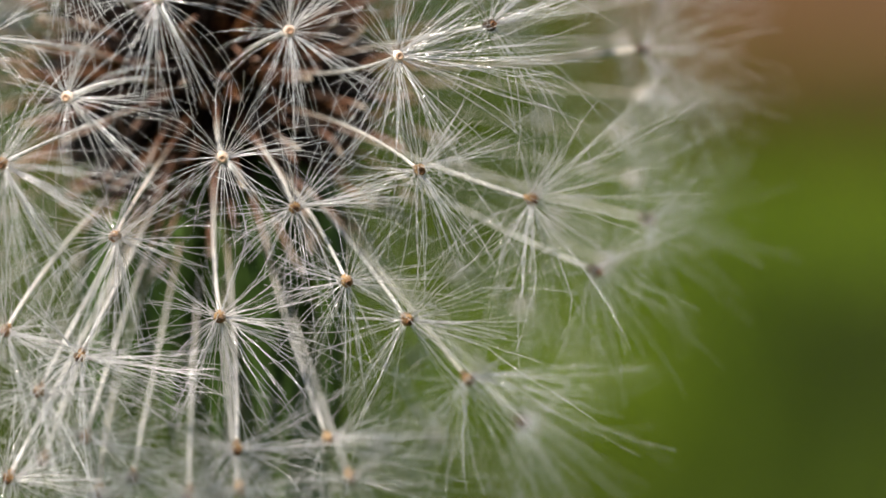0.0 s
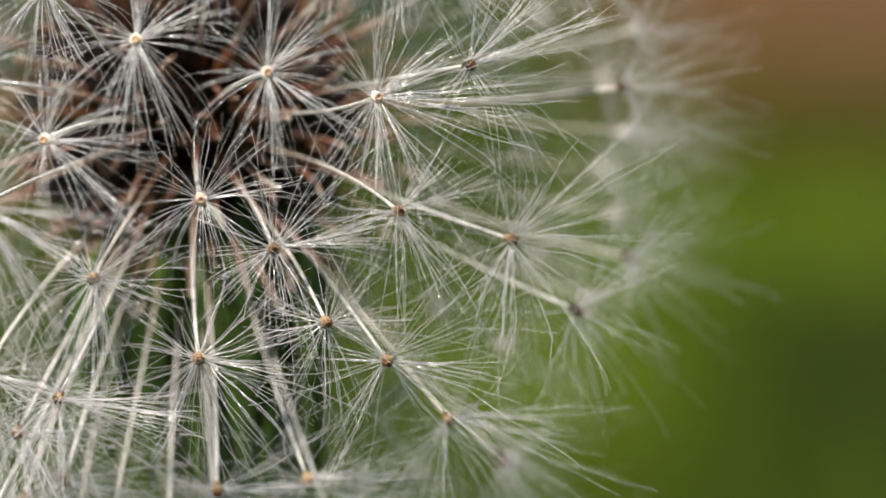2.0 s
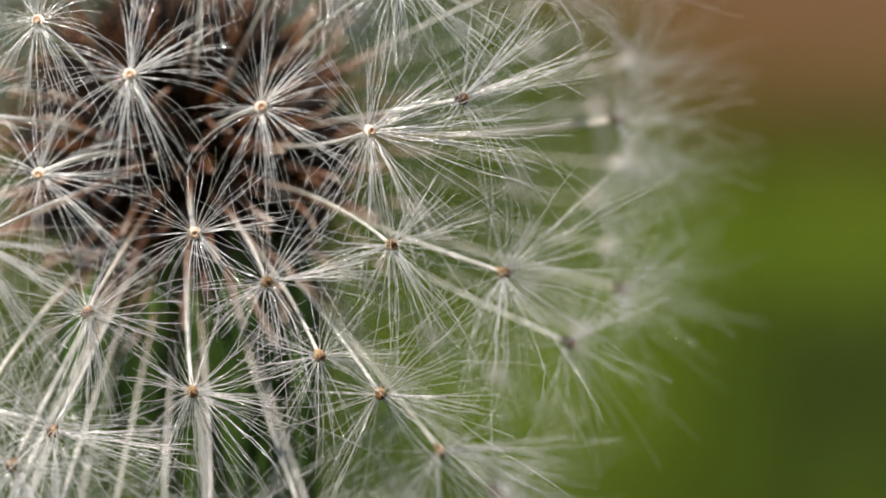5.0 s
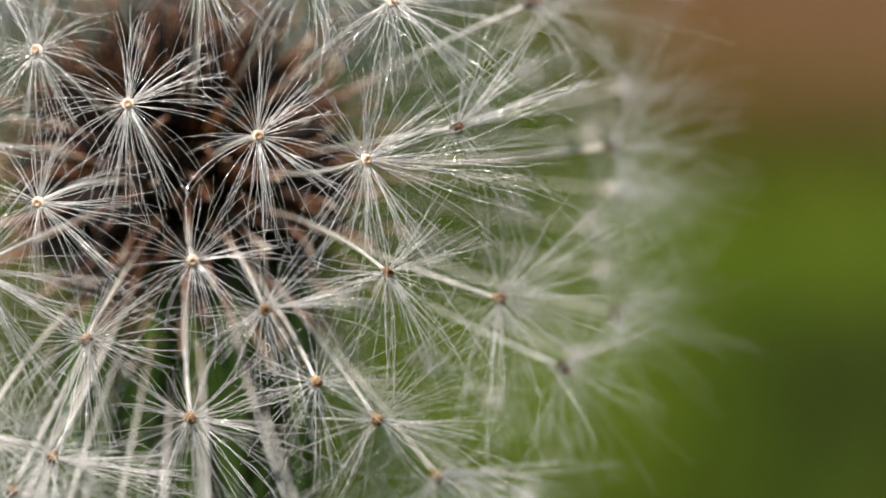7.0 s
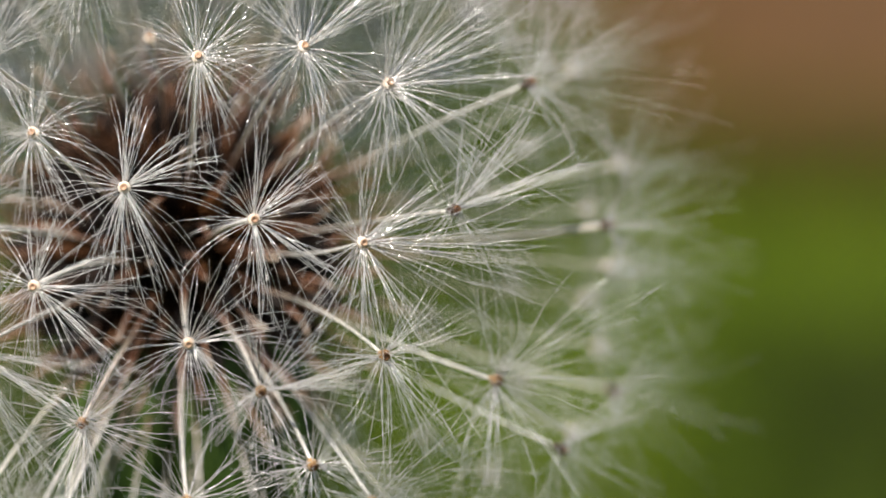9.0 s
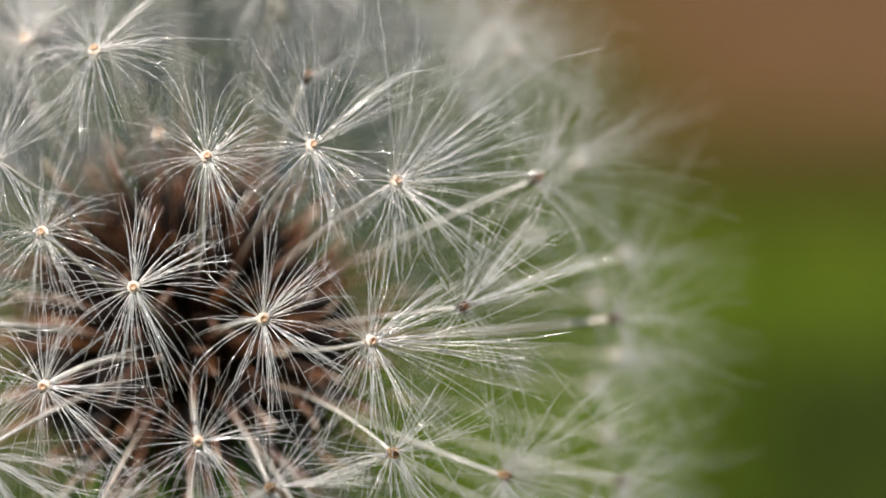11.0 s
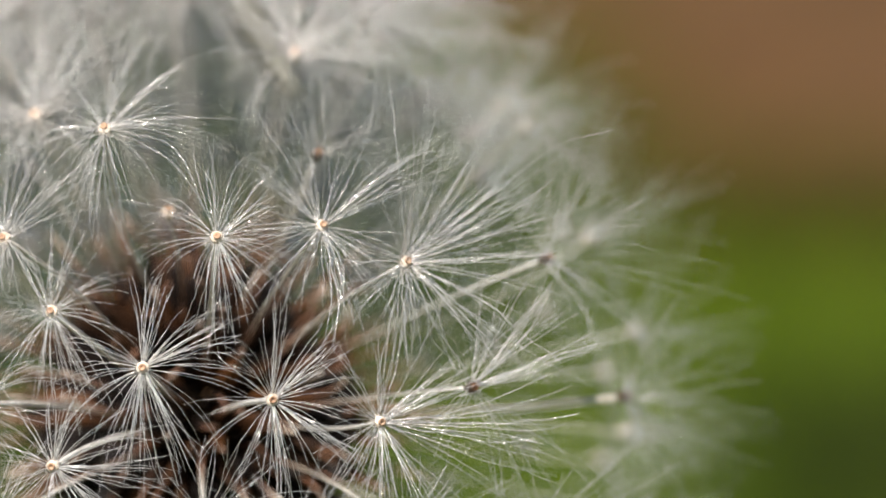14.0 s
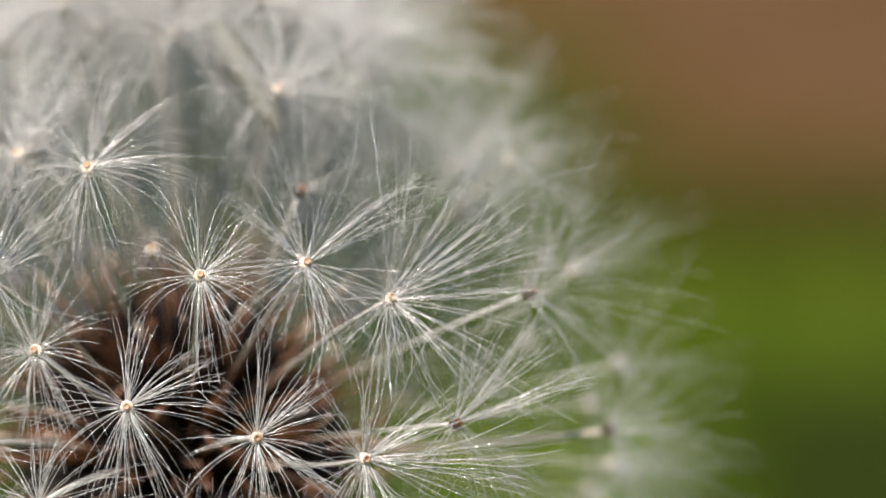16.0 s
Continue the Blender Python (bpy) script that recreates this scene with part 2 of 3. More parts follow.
def build_blade():
    """A bent grass blade whose blunt tip hangs into the top of the seed head from behind."""
    pts = [Vector(p) for p in ((-45, 75, -310), (-42, 64, -150), (-34, 44, -10), (-23, 26, 48), (-11, 14, 40), (-2.6, 5, 22), (1.2, 2.0, 16.8), (3.9, 0.2, 12.7))]
    path = []
    for i in range(len(pts) - 1):
        p0, p1, p2, p3 = pts[max(i - 1, 0)], pts[i], pts[i + 1], pts[min(i + 2, len(pts) - 1)]
        for k in range(8):
            u = k / 8
            path.append(0.5 * (2 * p1 + (p2 - p0) * u + (2 * p0 - 5 * p1 + 4 * p2 - p3) * u * u + (3 * p1 - p0 - 3 * p2 + p3) * u ** 3))
    path.append(pts[-1])
    v, f = [], []
    n = len(path)
    for i, p in enumerate(path):
        d = (path[min(i + 1, n - 1)] - path[max(i - 1, 0)]).normalized()
        side = (d.cross(Vector((0.1, -1, 0.1)))).normalized()
        fold = side.cross(d)
        u = i / (n - 1)
        w = 0.62 * min(1.0, ((1 - u) * 14 + 0.12) ** 0.5) + 0.5 * (1 - u)
        for q in (p - side * w, p + fold * 0.25 * w, p + side * w, p + fold * (0.25 * w - 0.12)):
            v.append(tuple(HEAD + q * MM))
    for i in range(n - 1):
        for q in range(4):
            a, b = i * 4 + q, i * 4 + (q + 1) % 4
            f.append((a, b, b + 4, a + 4))
    f += [(3, 2, 1, 0), tuple((n - 1) * 4 + q for q in range(4))]
    return tagged(part_data("bent_grass", v, f, DULL_BLADE), "dull grey-green bent grass blade hanging behind the seeds", "grass")


def build_plant():
    plant = new("dandelion")
    plant.location = (HEAD.x, HEAD.y, 0)
    tagged(plant, "dandelion stalk with hanging green bracts under its seeds", "plant")
    # stalk, slightly bent
    top = HEAD.z - 2.6 * MM
    path, radii = [], []
    for i in range(25):
        u = i / 24
        path.append(Vector((1.2 * MM * u + 5 * MM * math.sin(u * 3.14), 6 * MM * math.sin(u * 3.14), -0.01 + (top + 0.01) * u)))
        radii.append((3.0 - 0.7 * u + (0.9 if i == 24 else 0.25 if i == 23 else 0)) * MM)
    path[-1].x = 0.4 * MM
    v, f = [], []
    sweep(v, f, path, radii, 20)
    part_data("stalk", v, f, STEM, plant)
    v, f = [], []
    prof = []
    for i in range(13):
        a = -math.pi / 2 + math.pi * i / 12
        prof.append((max(0.15, 2.75 * math.cos(a)) * MM, (2.55 * math.sin(a)) * MM))
    lathe(v, f, prof, 32, Vector((0, 0, HEAD.z)), 9, 0.02)
    part_data("receptacle", v, f, RECEPTACLE, plant)
    rnd = random.Random(11)
    for k in range(16):
        a = math.tau * (k + rnd.uniform(-0.25, 0.25)) / 16
        long = rnd.uniform(10, 14.5) * MM
        wide = rnd.uniform(0.9, 1.35) * MM
        out = rnd.uniform(1.6, 3.2) * MM
        v, f = [], []
        m = 9
        for i in range(m):
            u = i / (m - 1)
            r = 2.9 * MM + out * math.sin(min(1.0, u * 1.6) * math.pi * 0.5) * (1 - 0.25 * u)
            z = HEAD.z - 2.0 * MM + 0.7 * MM * math.sin(u * 5) * (1 - u) - long * u ** 1.15
            w = wide * (1 - u ** 2.4) * (0.75 + 0.5 * math.sin(u * 3)) + 0.05 * MM
            for s, thick in ((-1, 0.0), (0, 0.22), (1, 0.0), (0, -0.06)):
                rr = r + thick * MM
                v.append((rr * math.cos(a) - s * w * math.sin(a), rr * math.sin(a) + s * w * math.cos(a), z))
        for i in range(m - 1):
            for q in range(4):
                b, c = i * 4 + q, i * 4 + (q + 1) % 4
                f.append((b, c, c + 4, b + 4))
        f.append((3, 2, 1, 0))
        f.append(tuple((m - 1) * 4 + q for q in range(4)))
        part_data("bract", v, f, BRACT, plant)
    return plant


def bristle(verts, faces, rnd, start, azimuth, angle, long, curl, droop, thick, crimp=1.0, steps=8, sides=4):
    """One hair: leaves start at angle from the axis z, and curls back as it goes."""
    p = start.copy()
    path, radii = [p.copy()], [thick * MM]
    wob = rnd.gauss(0, 0.25)
    kink = rnd.uniform(0.25, 0.9)
    kick, twist = rnd.gauss(0, 0.15) * crimp, rnd.gauss(0, 0.15) * crimp
    for i in range(steps):
        u = (i + 0.5) / steps
        th = angle + curl * u ** 1.3 + (kick if u > kink else 0)
        az = azimuth + wob * u * u + (twist if u > kink else 0)
        d = Vector((math.sin(th) * math.cos(az), math.sin(th) * math.sin(az), math.cos(th))) + droop * u * u
        if sides > 3:
            d += Vector((rnd.gauss(0, 0.07), rnd.gauss(0, 0.07), rnd.gauss(0, 0.07))) * (0.5 + 0.5 * crimp)
        p = p + d.normalized() * (long * MM / steps)
        path.append(p.copy())
        radii.append(thick * MM * (1 - 0.5 * (i + 1) / steps))
    sweep(verts, faces, path, radii, sides, close=False)


def make_seed(seed, reach=17.4, hairs=58, angle=70, curl=35, long=4.0, turn=None, lean=0.0, skew=0.0, droop=0.3, thick=0.027, single=False, wild=10, rim=COLLAR, gather=0.35, crimp=1.0, tufts=9, stout=0.6, label="ripe dandelion seed with dense fluffy white bristles", pit=TIP):
    """A seed with its parachute, its base at the origin and its axis along z; reach is from the head's middle to the collar.
    turn: its rotation in the world; lean, skew: the side (degrees from right, seen from the front) to which its hairs are longer, and by what share."""
    rnd = random.Random(seed)
    thing = new("dandelion_seed")
    tagged(thing, label, "seed", "seeds of the dandelion head")
    base = 2.9
    body = 3.6 * rnd.uniform(0.92, 1.08)
    end = reach - base
    v, f = [], []
    prof = [(0.08, -0.6), (0.16, 0.1), (0.25, 0.9), (0.31, 1.8), (0.29, 2.6), (0.21, 3.1), (0.12, 3.6)]
    lathe(v, f, [(r * MM, z * body / 3.6 * MM) for r, z in prof], 10, Vector((0, 0, 0)), 5, 0.12)
    part_data("achene", v, f, ACHENE, thing)
    bx, by = rnd.gauss(0, 0.16), rnd.gauss(0, 0.16)
    path, radii = [], []
    for i in range(11):
        u = i / 10
        arch = 4 * u * (1 - u)
        path.append(Vector((bx * arch * MM, by * arch * MM, (body - 0.15 + (end - body + 0.1) * u) * MM)))
        radii.append((0.130 - 0.02 * math.sin(u * 3.1) + 0.03 * u ** 4) * stout * MM)
    v, f = [], []
    sweep(v, f, path, radii, 8)
    part_data("beak", v, f, BEAK, thing)
    v, f = [], []
    lathe(v, f, [(0.10 * MM, (end - 0.34) * MM), (0.17 * MM, (end - 0.16) * MM), (0.235 * MM, (end + 0.0) * MM), (0.225 * MM, (end + 0.10) * MM), (0.14 * MM, (end + 0.16) * MM)], 12)
    collar = part_data("collar", v, f, rim, thing)
    v, f = [], []
    lathe(v, f, [(0.135 * MM, (end + 0.135) * MM), (0.145 * MM, (end + 0.22) * MM), (0.11 * MM, (end + 0.27) * MM), (0.06 * MM, (end + 0.19) * MM)], 10)
    part_data("tip", v, f, pit, collar, "dimpled tip")
    to_local = turn.inverted() if turn else Matrix.Identity(3)
    down = to_local @ Vector((0, 0, -1))
    side = to_local @ Vector((math.cos(radians(lean)), 0, math.sin(radians(lean))))
    v, f = [], []
    clumps = [(rnd.uniform(0, math.tau), rnd.gauss(0, 10)) for _ in range(tufts)]
    for k in range(hairs):
        az = math.tau * (k + rnd.uniform(-0.4, 0.4)) / hairs
        ca, ch = min(clumps, key=lambda c: abs((c[0] - az + math.pi) % math.tau - math.pi))
        pull = (ca - az + math.pi) % math.tau - math.pi
        az2 = az + gather * pull
        th = radians(angle + ch + rnd.gauss(0, wild))
        way = Vector((math.sin(th) * math.cos(az), math.sin(th) * math.sin(az), math.cos(th)))
        size = long * (1 + skew * way.dot(side)) * rnd.uniform(0.6, 1.15)
        start = Vector((0.19 * MM * math.cos(az), 0.19 * MM * math.sin(az), (end + rnd.uniform(-0.08, 0.13)) * MM))
        bristle(v, f, rnd, start, az2, th, size, radians(curl + rnd.gauss(0, 12)), down * droop * (0.45 + 1.5 * max(0.0, way.dot(down))), thick * rnd.uniform(0.8, 1.2), crimp, 11 if single else 5, 4 if single else 3)
        if single:
            part_data("bristle", v, f, BRISTLE, thing)
            v, f = [], []
    if not single:
        tagged(part_data("pappus", v, f, BRISTLE, thing, "silky white bristles"), kind="stuff")
    return thing


def stand(lon, lat, spin):
    """The pose of a seed that points out of the head at that longitude (0 towards the viewer) and latitude."""
    lo, la = radians(lon), radians(lat)
    d = Vector((math.sin(lo) * math.cos(la), -math.cos(lo) * math.cos(la), math.sin(la)))
    q = d.to_track_quat("Z", "Y").to_matrix().to_4x4()
    return Matrix.Translation(HEAD + d * 2.9 * MM) @ q @ pose(0, 0, 0, 0, 0, spin), d


# seeds that stand out singly, zone by zone: longitude, latitude, reach; length and angle of the hairs, side of the longer hairs and their excess
FRONT = [
    (11.8, 11.2, 17.3, 3.7, 72, -70, 0.25), (-14.1, 3.5, 17.6, 4.1, 74, -45, 0.25), (3.9, -4.7, 15.3, 3.5, 74, -10, 0.3),
    (-3.8, 15.2, 17.2, 4.3, 72, -60, 0.2), (-17.6, 22.6, 16.1, 3.2, 72, -60, 0.3), (-25.5, 9.8, 17.4, 4.0, 72, 0, 0.0),
    (5.5, 29.8, 18.2, 3.5, 70, 60, 0.2), (-12.0, 44.7, 17.9, 4.2, 66, 50, 0.3),
]
FAN = [
    (25.4, 7.9, 17.1, 5.6, 70, -12, 0.6), (20.9, 32.3, 17.2, 5.2, 68, 20, 0.2),
    (31.4, 26.5, 17.6, 6.0, 66, 35, 0.35), (-24.4, 30.3, 17.4, 4.0, 68, 30, 0.2),
]
TOP = [
    (-171.0, 86.0, 17.6, 5.0, 65, 90, 0.2), (38.3, 66.5, 16.0, 4.4, 62, 60, 0.2), (-38.9, 54.5, 15.4, 4.4, 62, 60, 0.2),
    (161.8, 49.4, 17.4, 6.0, 65, 90, 0.2), (-148.6, 38.4, 17.4, 6.0, 65, 60, 0.2),
]
SIDE = [
    (27.2, -23.3, 18.1, 6.4, 74, 0, 0.2), (41.6, -34.0, 17.8, 6.2, 70, 0, 0.2), (19.6, -19.3, 17.2, 5.2, 78, 0, 0.3),
    (26.8, -5.2, 17.9, 5.8, 72, 190, 0.1), (45.0, -10.5, 17.4, 6.2, 62, -80, 0.3), (22.5, -45.0, 17.2, 5.0, 78, 5, 0.6),
    (6.3, -44.1, 17.6, 4.8, 80, 0, 0.6), (32.1, -54.1, 17.4, 5.0, 75, 0, 0.3),
]
BELOW = [
    (-14.0, -52.0, 17.4, 4.6, 75, 0, 0.2), (-3.0, -55.0, 17.6, 4.8, 75, 20, 0.2), (8.0, -57.0, 17.2, 4.6, 75, 0, 0.2),
    (-22.0, -54.0, 17.8, 4.8, 75, 10, 0.3), (-30.0, -48.0, 17.6, 4.8, 75, 0, 0.2),
]
LOW = [
    (14.2, -12.5, 14.8, 5.0, 76, -5, 0.45), (-9.2, -13.0, 17.3, 4.8, 72, -70, 0.35), (3.4, -23.7, 17.2, 5.0, 78, -20, 0.3),
    (-23.1, -34.3, 17.7, 6.0, 75, -20, 0.4), (-14.7, -27.5, 18.1, 6.2, 75, -10, 0.5), (-19.4, -43.5, 17.4, 5.4, 75, 0, 0.2),
    (-25.0, -39.0, 20.6, 5.4, 75, 0, 0.2), (-26.1, -26.2, 17.4, 5.8, 72, -10, 0.5), (-19.8, -3.4, 19.2, 6.2, 70, -35, 0.6),
]
THIN = [
    (38.2, 10.9, 17.4, 5.6, 65, 30, 0.5),
]
WING = [(72.3, 5.5, 17.3, 5.0, 52, 0, 0.1)]
BARE = [(34.7, 52.4, 14.0, 3.6, 50, 60, 0.3)]
STUNTED = [(-4.6, 48.4, 12.1, 2.4, 50, 90, 0.0)]
RIM = [
    (58.4, -20.1, 18.2, 5.0, 55, 20, 0.2), (72.7, -46.0, 17.9, 5.0, 55, 0, 0.2), (56.8, 24.9, 17.6, 5.0, 52, 30, 0.4),
    (85.0, -17.5, 17.7, 4.8, 48, 0, 0.2),
]


# locks of hairs that lie together, laid across the line of sight: number of the seed in its zone; side (degrees from
# right), spread, hairs, length
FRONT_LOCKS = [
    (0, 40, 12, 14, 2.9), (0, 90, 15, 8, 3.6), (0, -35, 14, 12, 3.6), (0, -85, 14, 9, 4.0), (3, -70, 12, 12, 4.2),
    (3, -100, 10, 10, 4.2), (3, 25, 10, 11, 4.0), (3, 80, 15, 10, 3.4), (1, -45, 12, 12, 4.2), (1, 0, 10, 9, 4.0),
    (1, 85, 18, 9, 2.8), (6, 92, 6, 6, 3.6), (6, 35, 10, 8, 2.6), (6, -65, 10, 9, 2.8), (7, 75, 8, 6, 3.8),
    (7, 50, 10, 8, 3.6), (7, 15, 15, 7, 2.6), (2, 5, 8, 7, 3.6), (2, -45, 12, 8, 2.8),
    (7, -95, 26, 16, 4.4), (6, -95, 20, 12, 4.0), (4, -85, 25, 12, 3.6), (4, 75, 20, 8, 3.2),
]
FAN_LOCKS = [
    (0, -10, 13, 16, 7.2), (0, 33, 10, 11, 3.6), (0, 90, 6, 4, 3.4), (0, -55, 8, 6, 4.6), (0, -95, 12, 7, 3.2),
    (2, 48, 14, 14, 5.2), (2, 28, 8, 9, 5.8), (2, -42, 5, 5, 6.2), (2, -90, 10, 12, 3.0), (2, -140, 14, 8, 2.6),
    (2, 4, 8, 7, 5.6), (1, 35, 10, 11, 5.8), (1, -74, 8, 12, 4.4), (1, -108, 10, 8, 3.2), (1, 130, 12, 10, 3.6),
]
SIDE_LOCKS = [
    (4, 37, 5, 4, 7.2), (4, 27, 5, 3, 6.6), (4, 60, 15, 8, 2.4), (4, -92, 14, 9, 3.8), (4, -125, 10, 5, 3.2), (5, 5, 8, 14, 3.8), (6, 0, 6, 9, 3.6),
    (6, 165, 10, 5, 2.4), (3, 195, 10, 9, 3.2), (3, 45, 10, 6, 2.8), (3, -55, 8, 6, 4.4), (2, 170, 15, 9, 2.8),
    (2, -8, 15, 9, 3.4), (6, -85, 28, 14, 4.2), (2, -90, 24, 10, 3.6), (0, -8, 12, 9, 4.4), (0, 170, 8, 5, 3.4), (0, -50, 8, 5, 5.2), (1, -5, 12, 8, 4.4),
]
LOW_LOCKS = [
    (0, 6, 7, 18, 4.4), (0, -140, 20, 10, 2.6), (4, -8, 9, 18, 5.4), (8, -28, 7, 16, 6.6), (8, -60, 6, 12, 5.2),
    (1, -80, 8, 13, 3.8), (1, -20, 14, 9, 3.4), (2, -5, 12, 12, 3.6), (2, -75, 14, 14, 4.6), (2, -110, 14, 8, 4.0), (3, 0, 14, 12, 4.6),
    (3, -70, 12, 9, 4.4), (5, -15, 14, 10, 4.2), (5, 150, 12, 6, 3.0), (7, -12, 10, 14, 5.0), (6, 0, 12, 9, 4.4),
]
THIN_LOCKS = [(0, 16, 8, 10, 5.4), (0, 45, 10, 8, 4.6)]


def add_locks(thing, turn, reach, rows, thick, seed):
    """Adds to a seed the hairs that are drawn together into locks, laid across the line of sight."""
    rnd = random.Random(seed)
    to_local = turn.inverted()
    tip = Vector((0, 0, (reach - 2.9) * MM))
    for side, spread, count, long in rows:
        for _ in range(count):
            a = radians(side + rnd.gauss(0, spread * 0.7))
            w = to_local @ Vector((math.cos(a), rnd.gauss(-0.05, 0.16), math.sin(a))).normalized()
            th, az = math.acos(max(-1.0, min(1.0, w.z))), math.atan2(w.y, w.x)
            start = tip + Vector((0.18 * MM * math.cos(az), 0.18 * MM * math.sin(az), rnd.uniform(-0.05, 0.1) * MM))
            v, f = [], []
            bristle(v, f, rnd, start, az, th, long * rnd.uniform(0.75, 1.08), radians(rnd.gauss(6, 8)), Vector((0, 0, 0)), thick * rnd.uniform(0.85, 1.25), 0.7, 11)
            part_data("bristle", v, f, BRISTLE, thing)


def build_seeds():
    rnd = random.Random(21)
    taken, count = [], 0
    # hairs, their thickness, spread of their angles, curl, droop, how far they draw together, collar
    looks = (
        (FRONT, 68, 0.0128, 13, 42, 0.85, 0.25, 0.5, COLLAR, 12, 0.75, "ripe dandelion seed with drooping white bristles and pale collar"),
        (FAN, 80, 0.0132, 14, 16, 0.2, 0.4, 1.0, COLLAR, 9, 0.5, "ripe dandelion seed with long fanned white bristles"),
        (TOP, 110, 0.0180, 20, 16, 0.1, 0.3, 0.8, COLLAR, 9, 0.25, "ripe dandelion seed with hazy white bristles and pale collar"),
        (SIDE, 70, 0.0116, 28, 6, 0.12, 0.45, 0.9, BROWN_COLLAR, 9, 0.44, "ripe dandelion seed with thin straggling bristles and brown collar"),
        (LOW, 100, 0.0130, 38, 16, 0.6, 0.55, 1.1, BROWN_COLLAR, 8, 0.55, "ripe dandelion seed with tangled white bristles on a pale beak"),
        (BELOW, 66, 0.0125, 36, 12, 0.2, 0.5, 1.0, BROWN_COLLAR, 8, 0.45, "ripe dandelion seed with tangled white bristles on a pale beak"),
        (BARE, 12, 0.018, 20, 14, 0.1, 0.4, 1.0, DARK_COLLAR, 6, 0.5, "dandelion seed with only a few bristles and a dark collar"),
        (STUNTED, 14, 0.012, 20, 14, 0.1, 0.4, 1.0, COLLAR, 6, 0.4, "stunted dandelion seed with few bristles and pinkish collar"),
        (THIN, 40, 0.013, 14, 14, 0.1, 0.6, 1.0, DARK_COLLAR, 7, 0.45, "dandelion seed with sparse white bristles and dark brown collar"),
        (RIM, 38, 0.0108, 28, 10, 0.1, 0.4, 0.7, DARK_COLLAR, 7, 0.36, "dandelion seed with white bristles drawn into loose locks"),
        (WING, 38, 0.0108, 28, 10, 0.1, 0.4, 0.7, DARK_COLLAR, 7, 0.75, "dandelion seed with loose white bristles on a long pale beak"),
    )
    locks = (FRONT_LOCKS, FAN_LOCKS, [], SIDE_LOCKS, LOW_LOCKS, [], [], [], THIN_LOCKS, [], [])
    for (zone, hairs, thick, wild, curl, droop, pull, crimp, rim, tufts, stout, label), drawn in zip(looks, locks):
        for k, (lon, lat, reach, long, angle, lean, skew) in enumerate(zone):
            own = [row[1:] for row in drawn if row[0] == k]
            m, d = stand(lon, lat, 0)
            s = make_seed(100 + count, reach, round(hairs * 0.65) if own else hairs, angle, curl, long, m.to_3x3(), lean, skew, droop, thick, True, wild, rim, pull, crimp, tufts, stout, label, PALE_TIP if rim is COLLAR else TIP)
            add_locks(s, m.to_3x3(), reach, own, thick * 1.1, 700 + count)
            count += 1
            s.matrix_basis = m
            if zone is not TOP:
                taken.append(d)
    # the rest of the head: its far side, its crown and the part outside the view
    dense = [make_seed(300 + k, rnd.uniform(16.6, 18.6), 112, rnd.uniform(42, 80), rnd.uniform(5, 30), 6.6, droop=0.0, thick=0.0215, wild=20, stout=0.25, gather=0.2, rim=GREY_TIP, pit=GREY_TIP) for k in range(8)]
    loose = [make_seed(320 + k, rnd.uniform(16.6, 18.6), 72, rnd.uniform(42, 80), rnd.uniform(5, 30), 6.2, droop=0.0, thick=0.0175, wild=26, stout=0.25, gather=0.2, rim=GREY_TIP, pit=GREY_TIP) for k in range(7)]
    airy = [make_seed(340 + k, rnd.uniform(16.8, 18.8), 38, rnd.uniform(40, 78), rnd.uniform(0, 24), 5.4, droop=0.0, thick=0.0125, wild=36, stout=0.25, gather=0.1, crimp=0.4, rim=GREY_TIP, pit=GREY_TIP, label="ripe dandelion seed with airy white bristles") for k in range(6)]
    placed = {}
    for i in range(9000):
        z = rnd.uniform(-0.86, 1.0)
        lo = rnd.uniform(-180, 180)
        lat = math.degrees(math.asin(z))
        m, d = stand(lo, lat, rnd.uniform(0, 360))
        crown = d.x < 0.42 and (z > 0.6 and d.y > -0.08 or z > 0.82 and d.y > -0.25)
        away = crown or (d.y > 0.05 or d.x < -0.62 and d.y > -0.2) and (z < 0.70 or d.y > 0.5)
        if d.x < -0.62 and d.y < 0.3:
            close = 0.972
        elif z > 0.1:
            close = 0.988 if d.x < 0.5 else 0.984 if d.x < 0.7 and z > 0.3 else 0.974
        else:
            close = 0.972 if d.x < 0.3 else 0.977
        if not away or any(d.dot(t) > close for t in taken):
            continue
        taken.append(d)
        kinds = loose if 0.3 <= d.x < 0.66 and z > 0.15 else dense if z > -0.05 and d.x < 0.3 and d.y > -0.02 or z > 0.7 else airy
        n = placed.get(len(kinds), 0)
        if n < len(kinds):
            kinds[n].matrix_basis = m
        else:
            copy_thing(kinds[n % len(kinds)], m)
        placed[len(kinds)] = n + 1


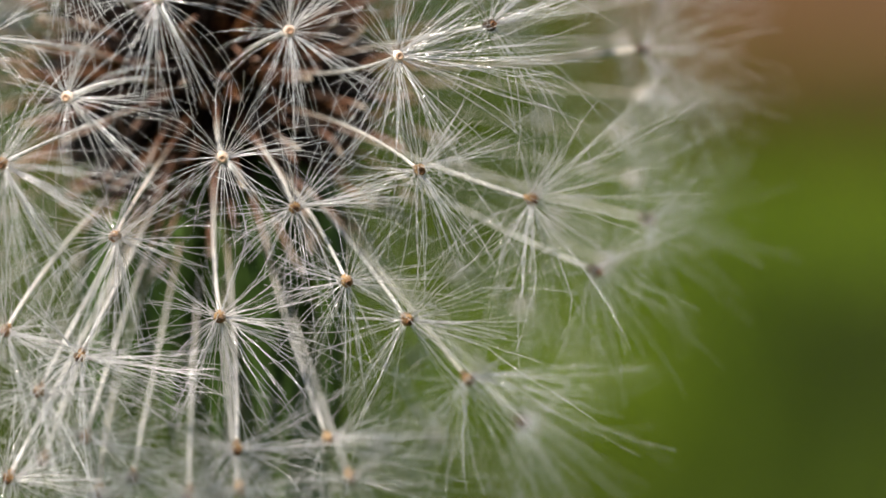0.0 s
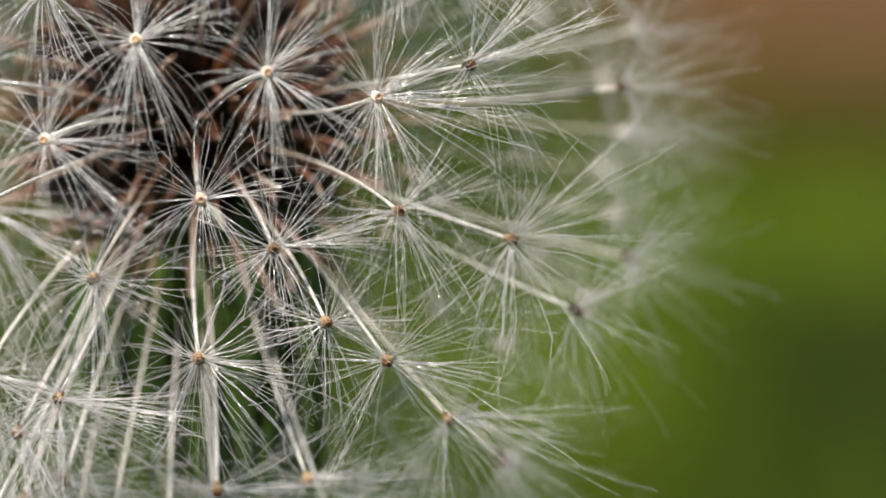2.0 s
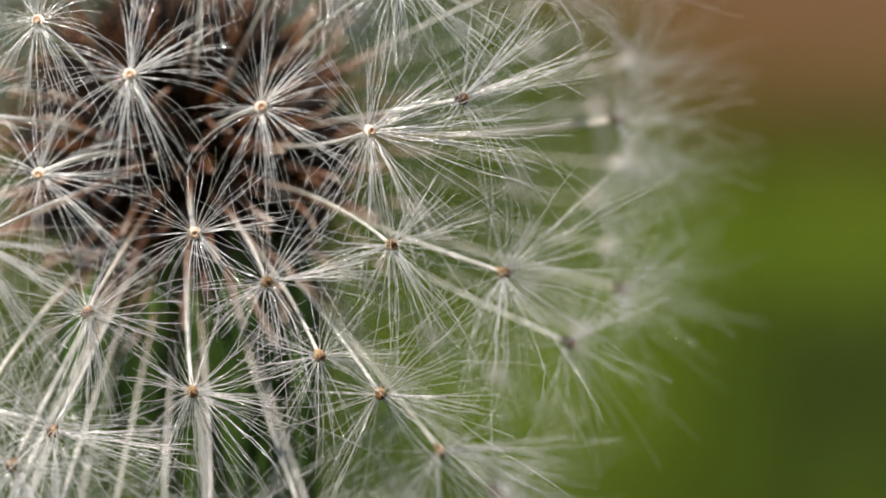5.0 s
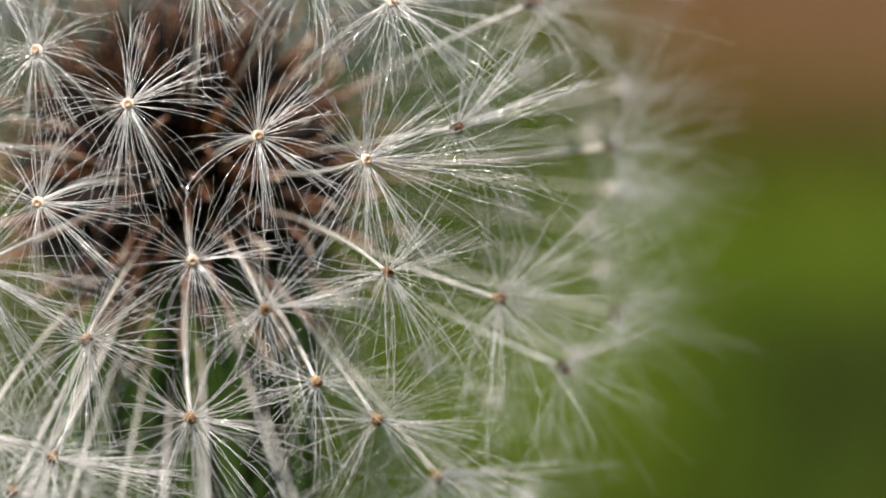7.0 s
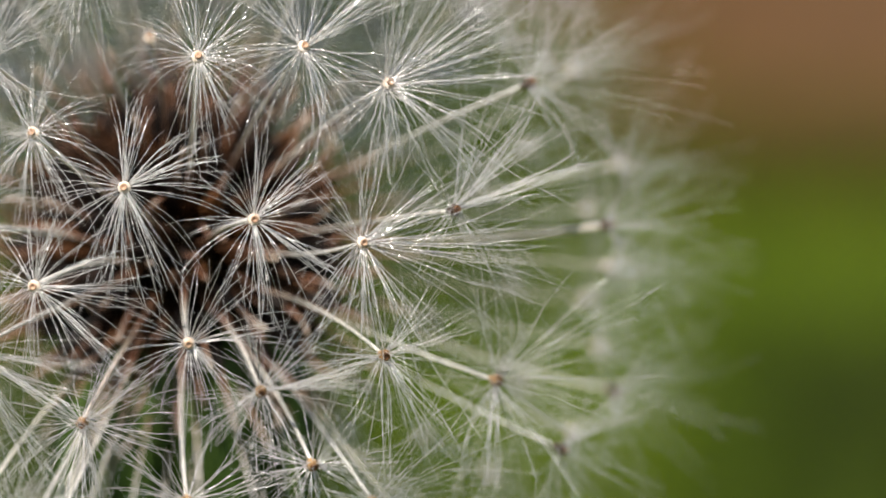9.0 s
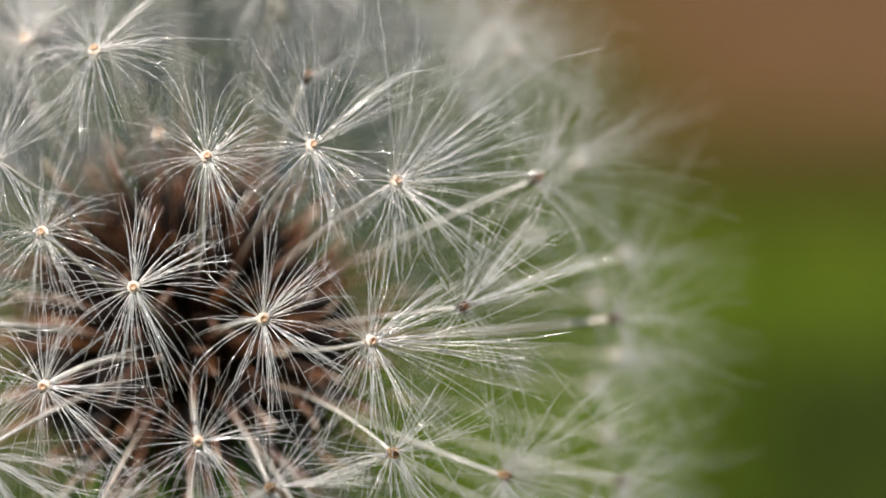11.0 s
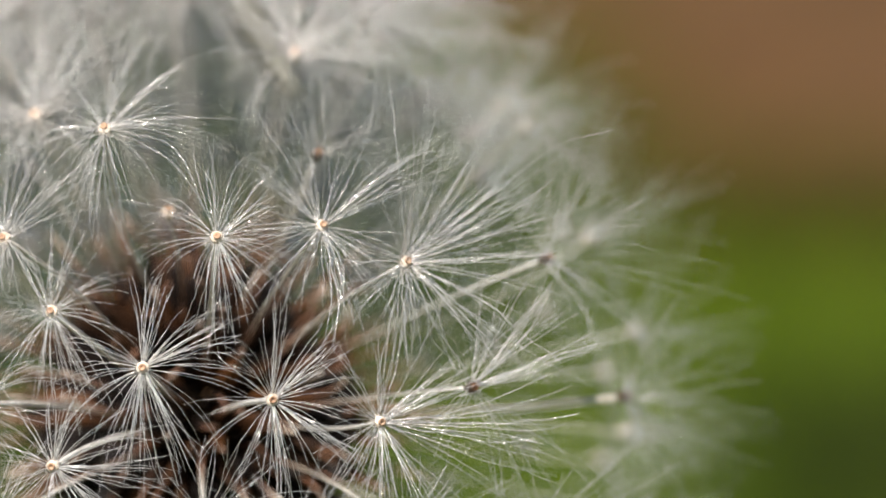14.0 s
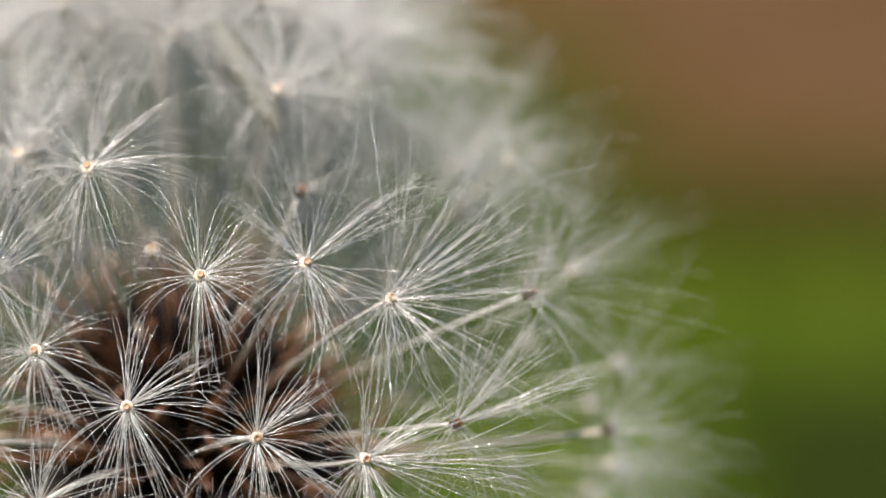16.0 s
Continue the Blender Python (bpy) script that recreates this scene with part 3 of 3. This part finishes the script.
def make_achene(seed, stub):
    """A ripe achene that has lost its parachute, with spiny shoulders and what is left of its beak."""
    rnd = random.Random(seed)
    thing = new("dandelion_achene")
    tagged(thing, "dark reddish brown ripe achene packed on the receptacle", "seed", "achenes in the core of the head")
    v, f = [], []
    size = rnd.uniform(0.92, 1.12)
    prof = [(0.08, -0.6), (0.18, 0.1), (0.28, 0.9), (0.35, 1.8), (0.34, 2.5), (0.26, 3.0), (0.15, 3.4), (0.09, 3.8)]
    lathe(v, f, [(r * MM, z * size * MM) for r, z in prof], 10, Vector((0, 0, 0)), 5, 0.16)
    for k in range(14):
        a, z = rnd.uniform(0, math.tau), rnd.uniform(1.9, 3.1) * size
        out = Vector((math.cos(a), math.sin(a), 0))
        foot = out * 0.24 * MM + Vector((0, 0, z * MM))
        sweep(v, f, [foot, foot + (out * 0.16 + Vector((0, 0, 0.26))) * MM], [0.06 * MM, 0.012 * MM], 4)
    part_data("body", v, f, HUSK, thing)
    v, f = [], []
    bend = Vector((rnd.gauss(0, 0.3), rnd.gauss(0, 0.3), 0))
    path = [(bend * (u * u) + Vector((0, 0, 3.6 * size + stub * u))) * MM for u in (0.0, 0.25, 0.5, 0.75, 1.0)]
    sweep(v, f, path, [r * MM for r in (0.10, 0.085, 0.08, 0.08, 0.07)], 7)
    part_data("beak_stub", v, f, BEAK, thing)
    return thing


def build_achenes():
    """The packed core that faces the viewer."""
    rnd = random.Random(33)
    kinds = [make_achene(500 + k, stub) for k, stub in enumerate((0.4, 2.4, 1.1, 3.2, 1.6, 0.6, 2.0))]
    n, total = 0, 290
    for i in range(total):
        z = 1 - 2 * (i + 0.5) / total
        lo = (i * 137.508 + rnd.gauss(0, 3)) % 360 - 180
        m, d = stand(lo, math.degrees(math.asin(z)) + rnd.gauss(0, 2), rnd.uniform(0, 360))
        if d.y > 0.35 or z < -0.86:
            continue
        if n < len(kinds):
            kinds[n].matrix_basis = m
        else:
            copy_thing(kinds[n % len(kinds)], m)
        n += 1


build_ground()
build_soil_bed()
build_grass()
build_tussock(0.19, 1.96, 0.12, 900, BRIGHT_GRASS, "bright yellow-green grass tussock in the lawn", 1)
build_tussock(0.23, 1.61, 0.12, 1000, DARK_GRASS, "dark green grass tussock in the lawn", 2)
build_tussock(0.24, 2.52, 0.12, 700, OLIVE_GRASS, "dry olive grass fringe beside the soil bed", 4)
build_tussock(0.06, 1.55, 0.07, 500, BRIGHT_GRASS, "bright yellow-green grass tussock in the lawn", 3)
build_plant()
build_blade()
build_achenes()
build_seeds()


def motions():
    camera_walk()


motions()
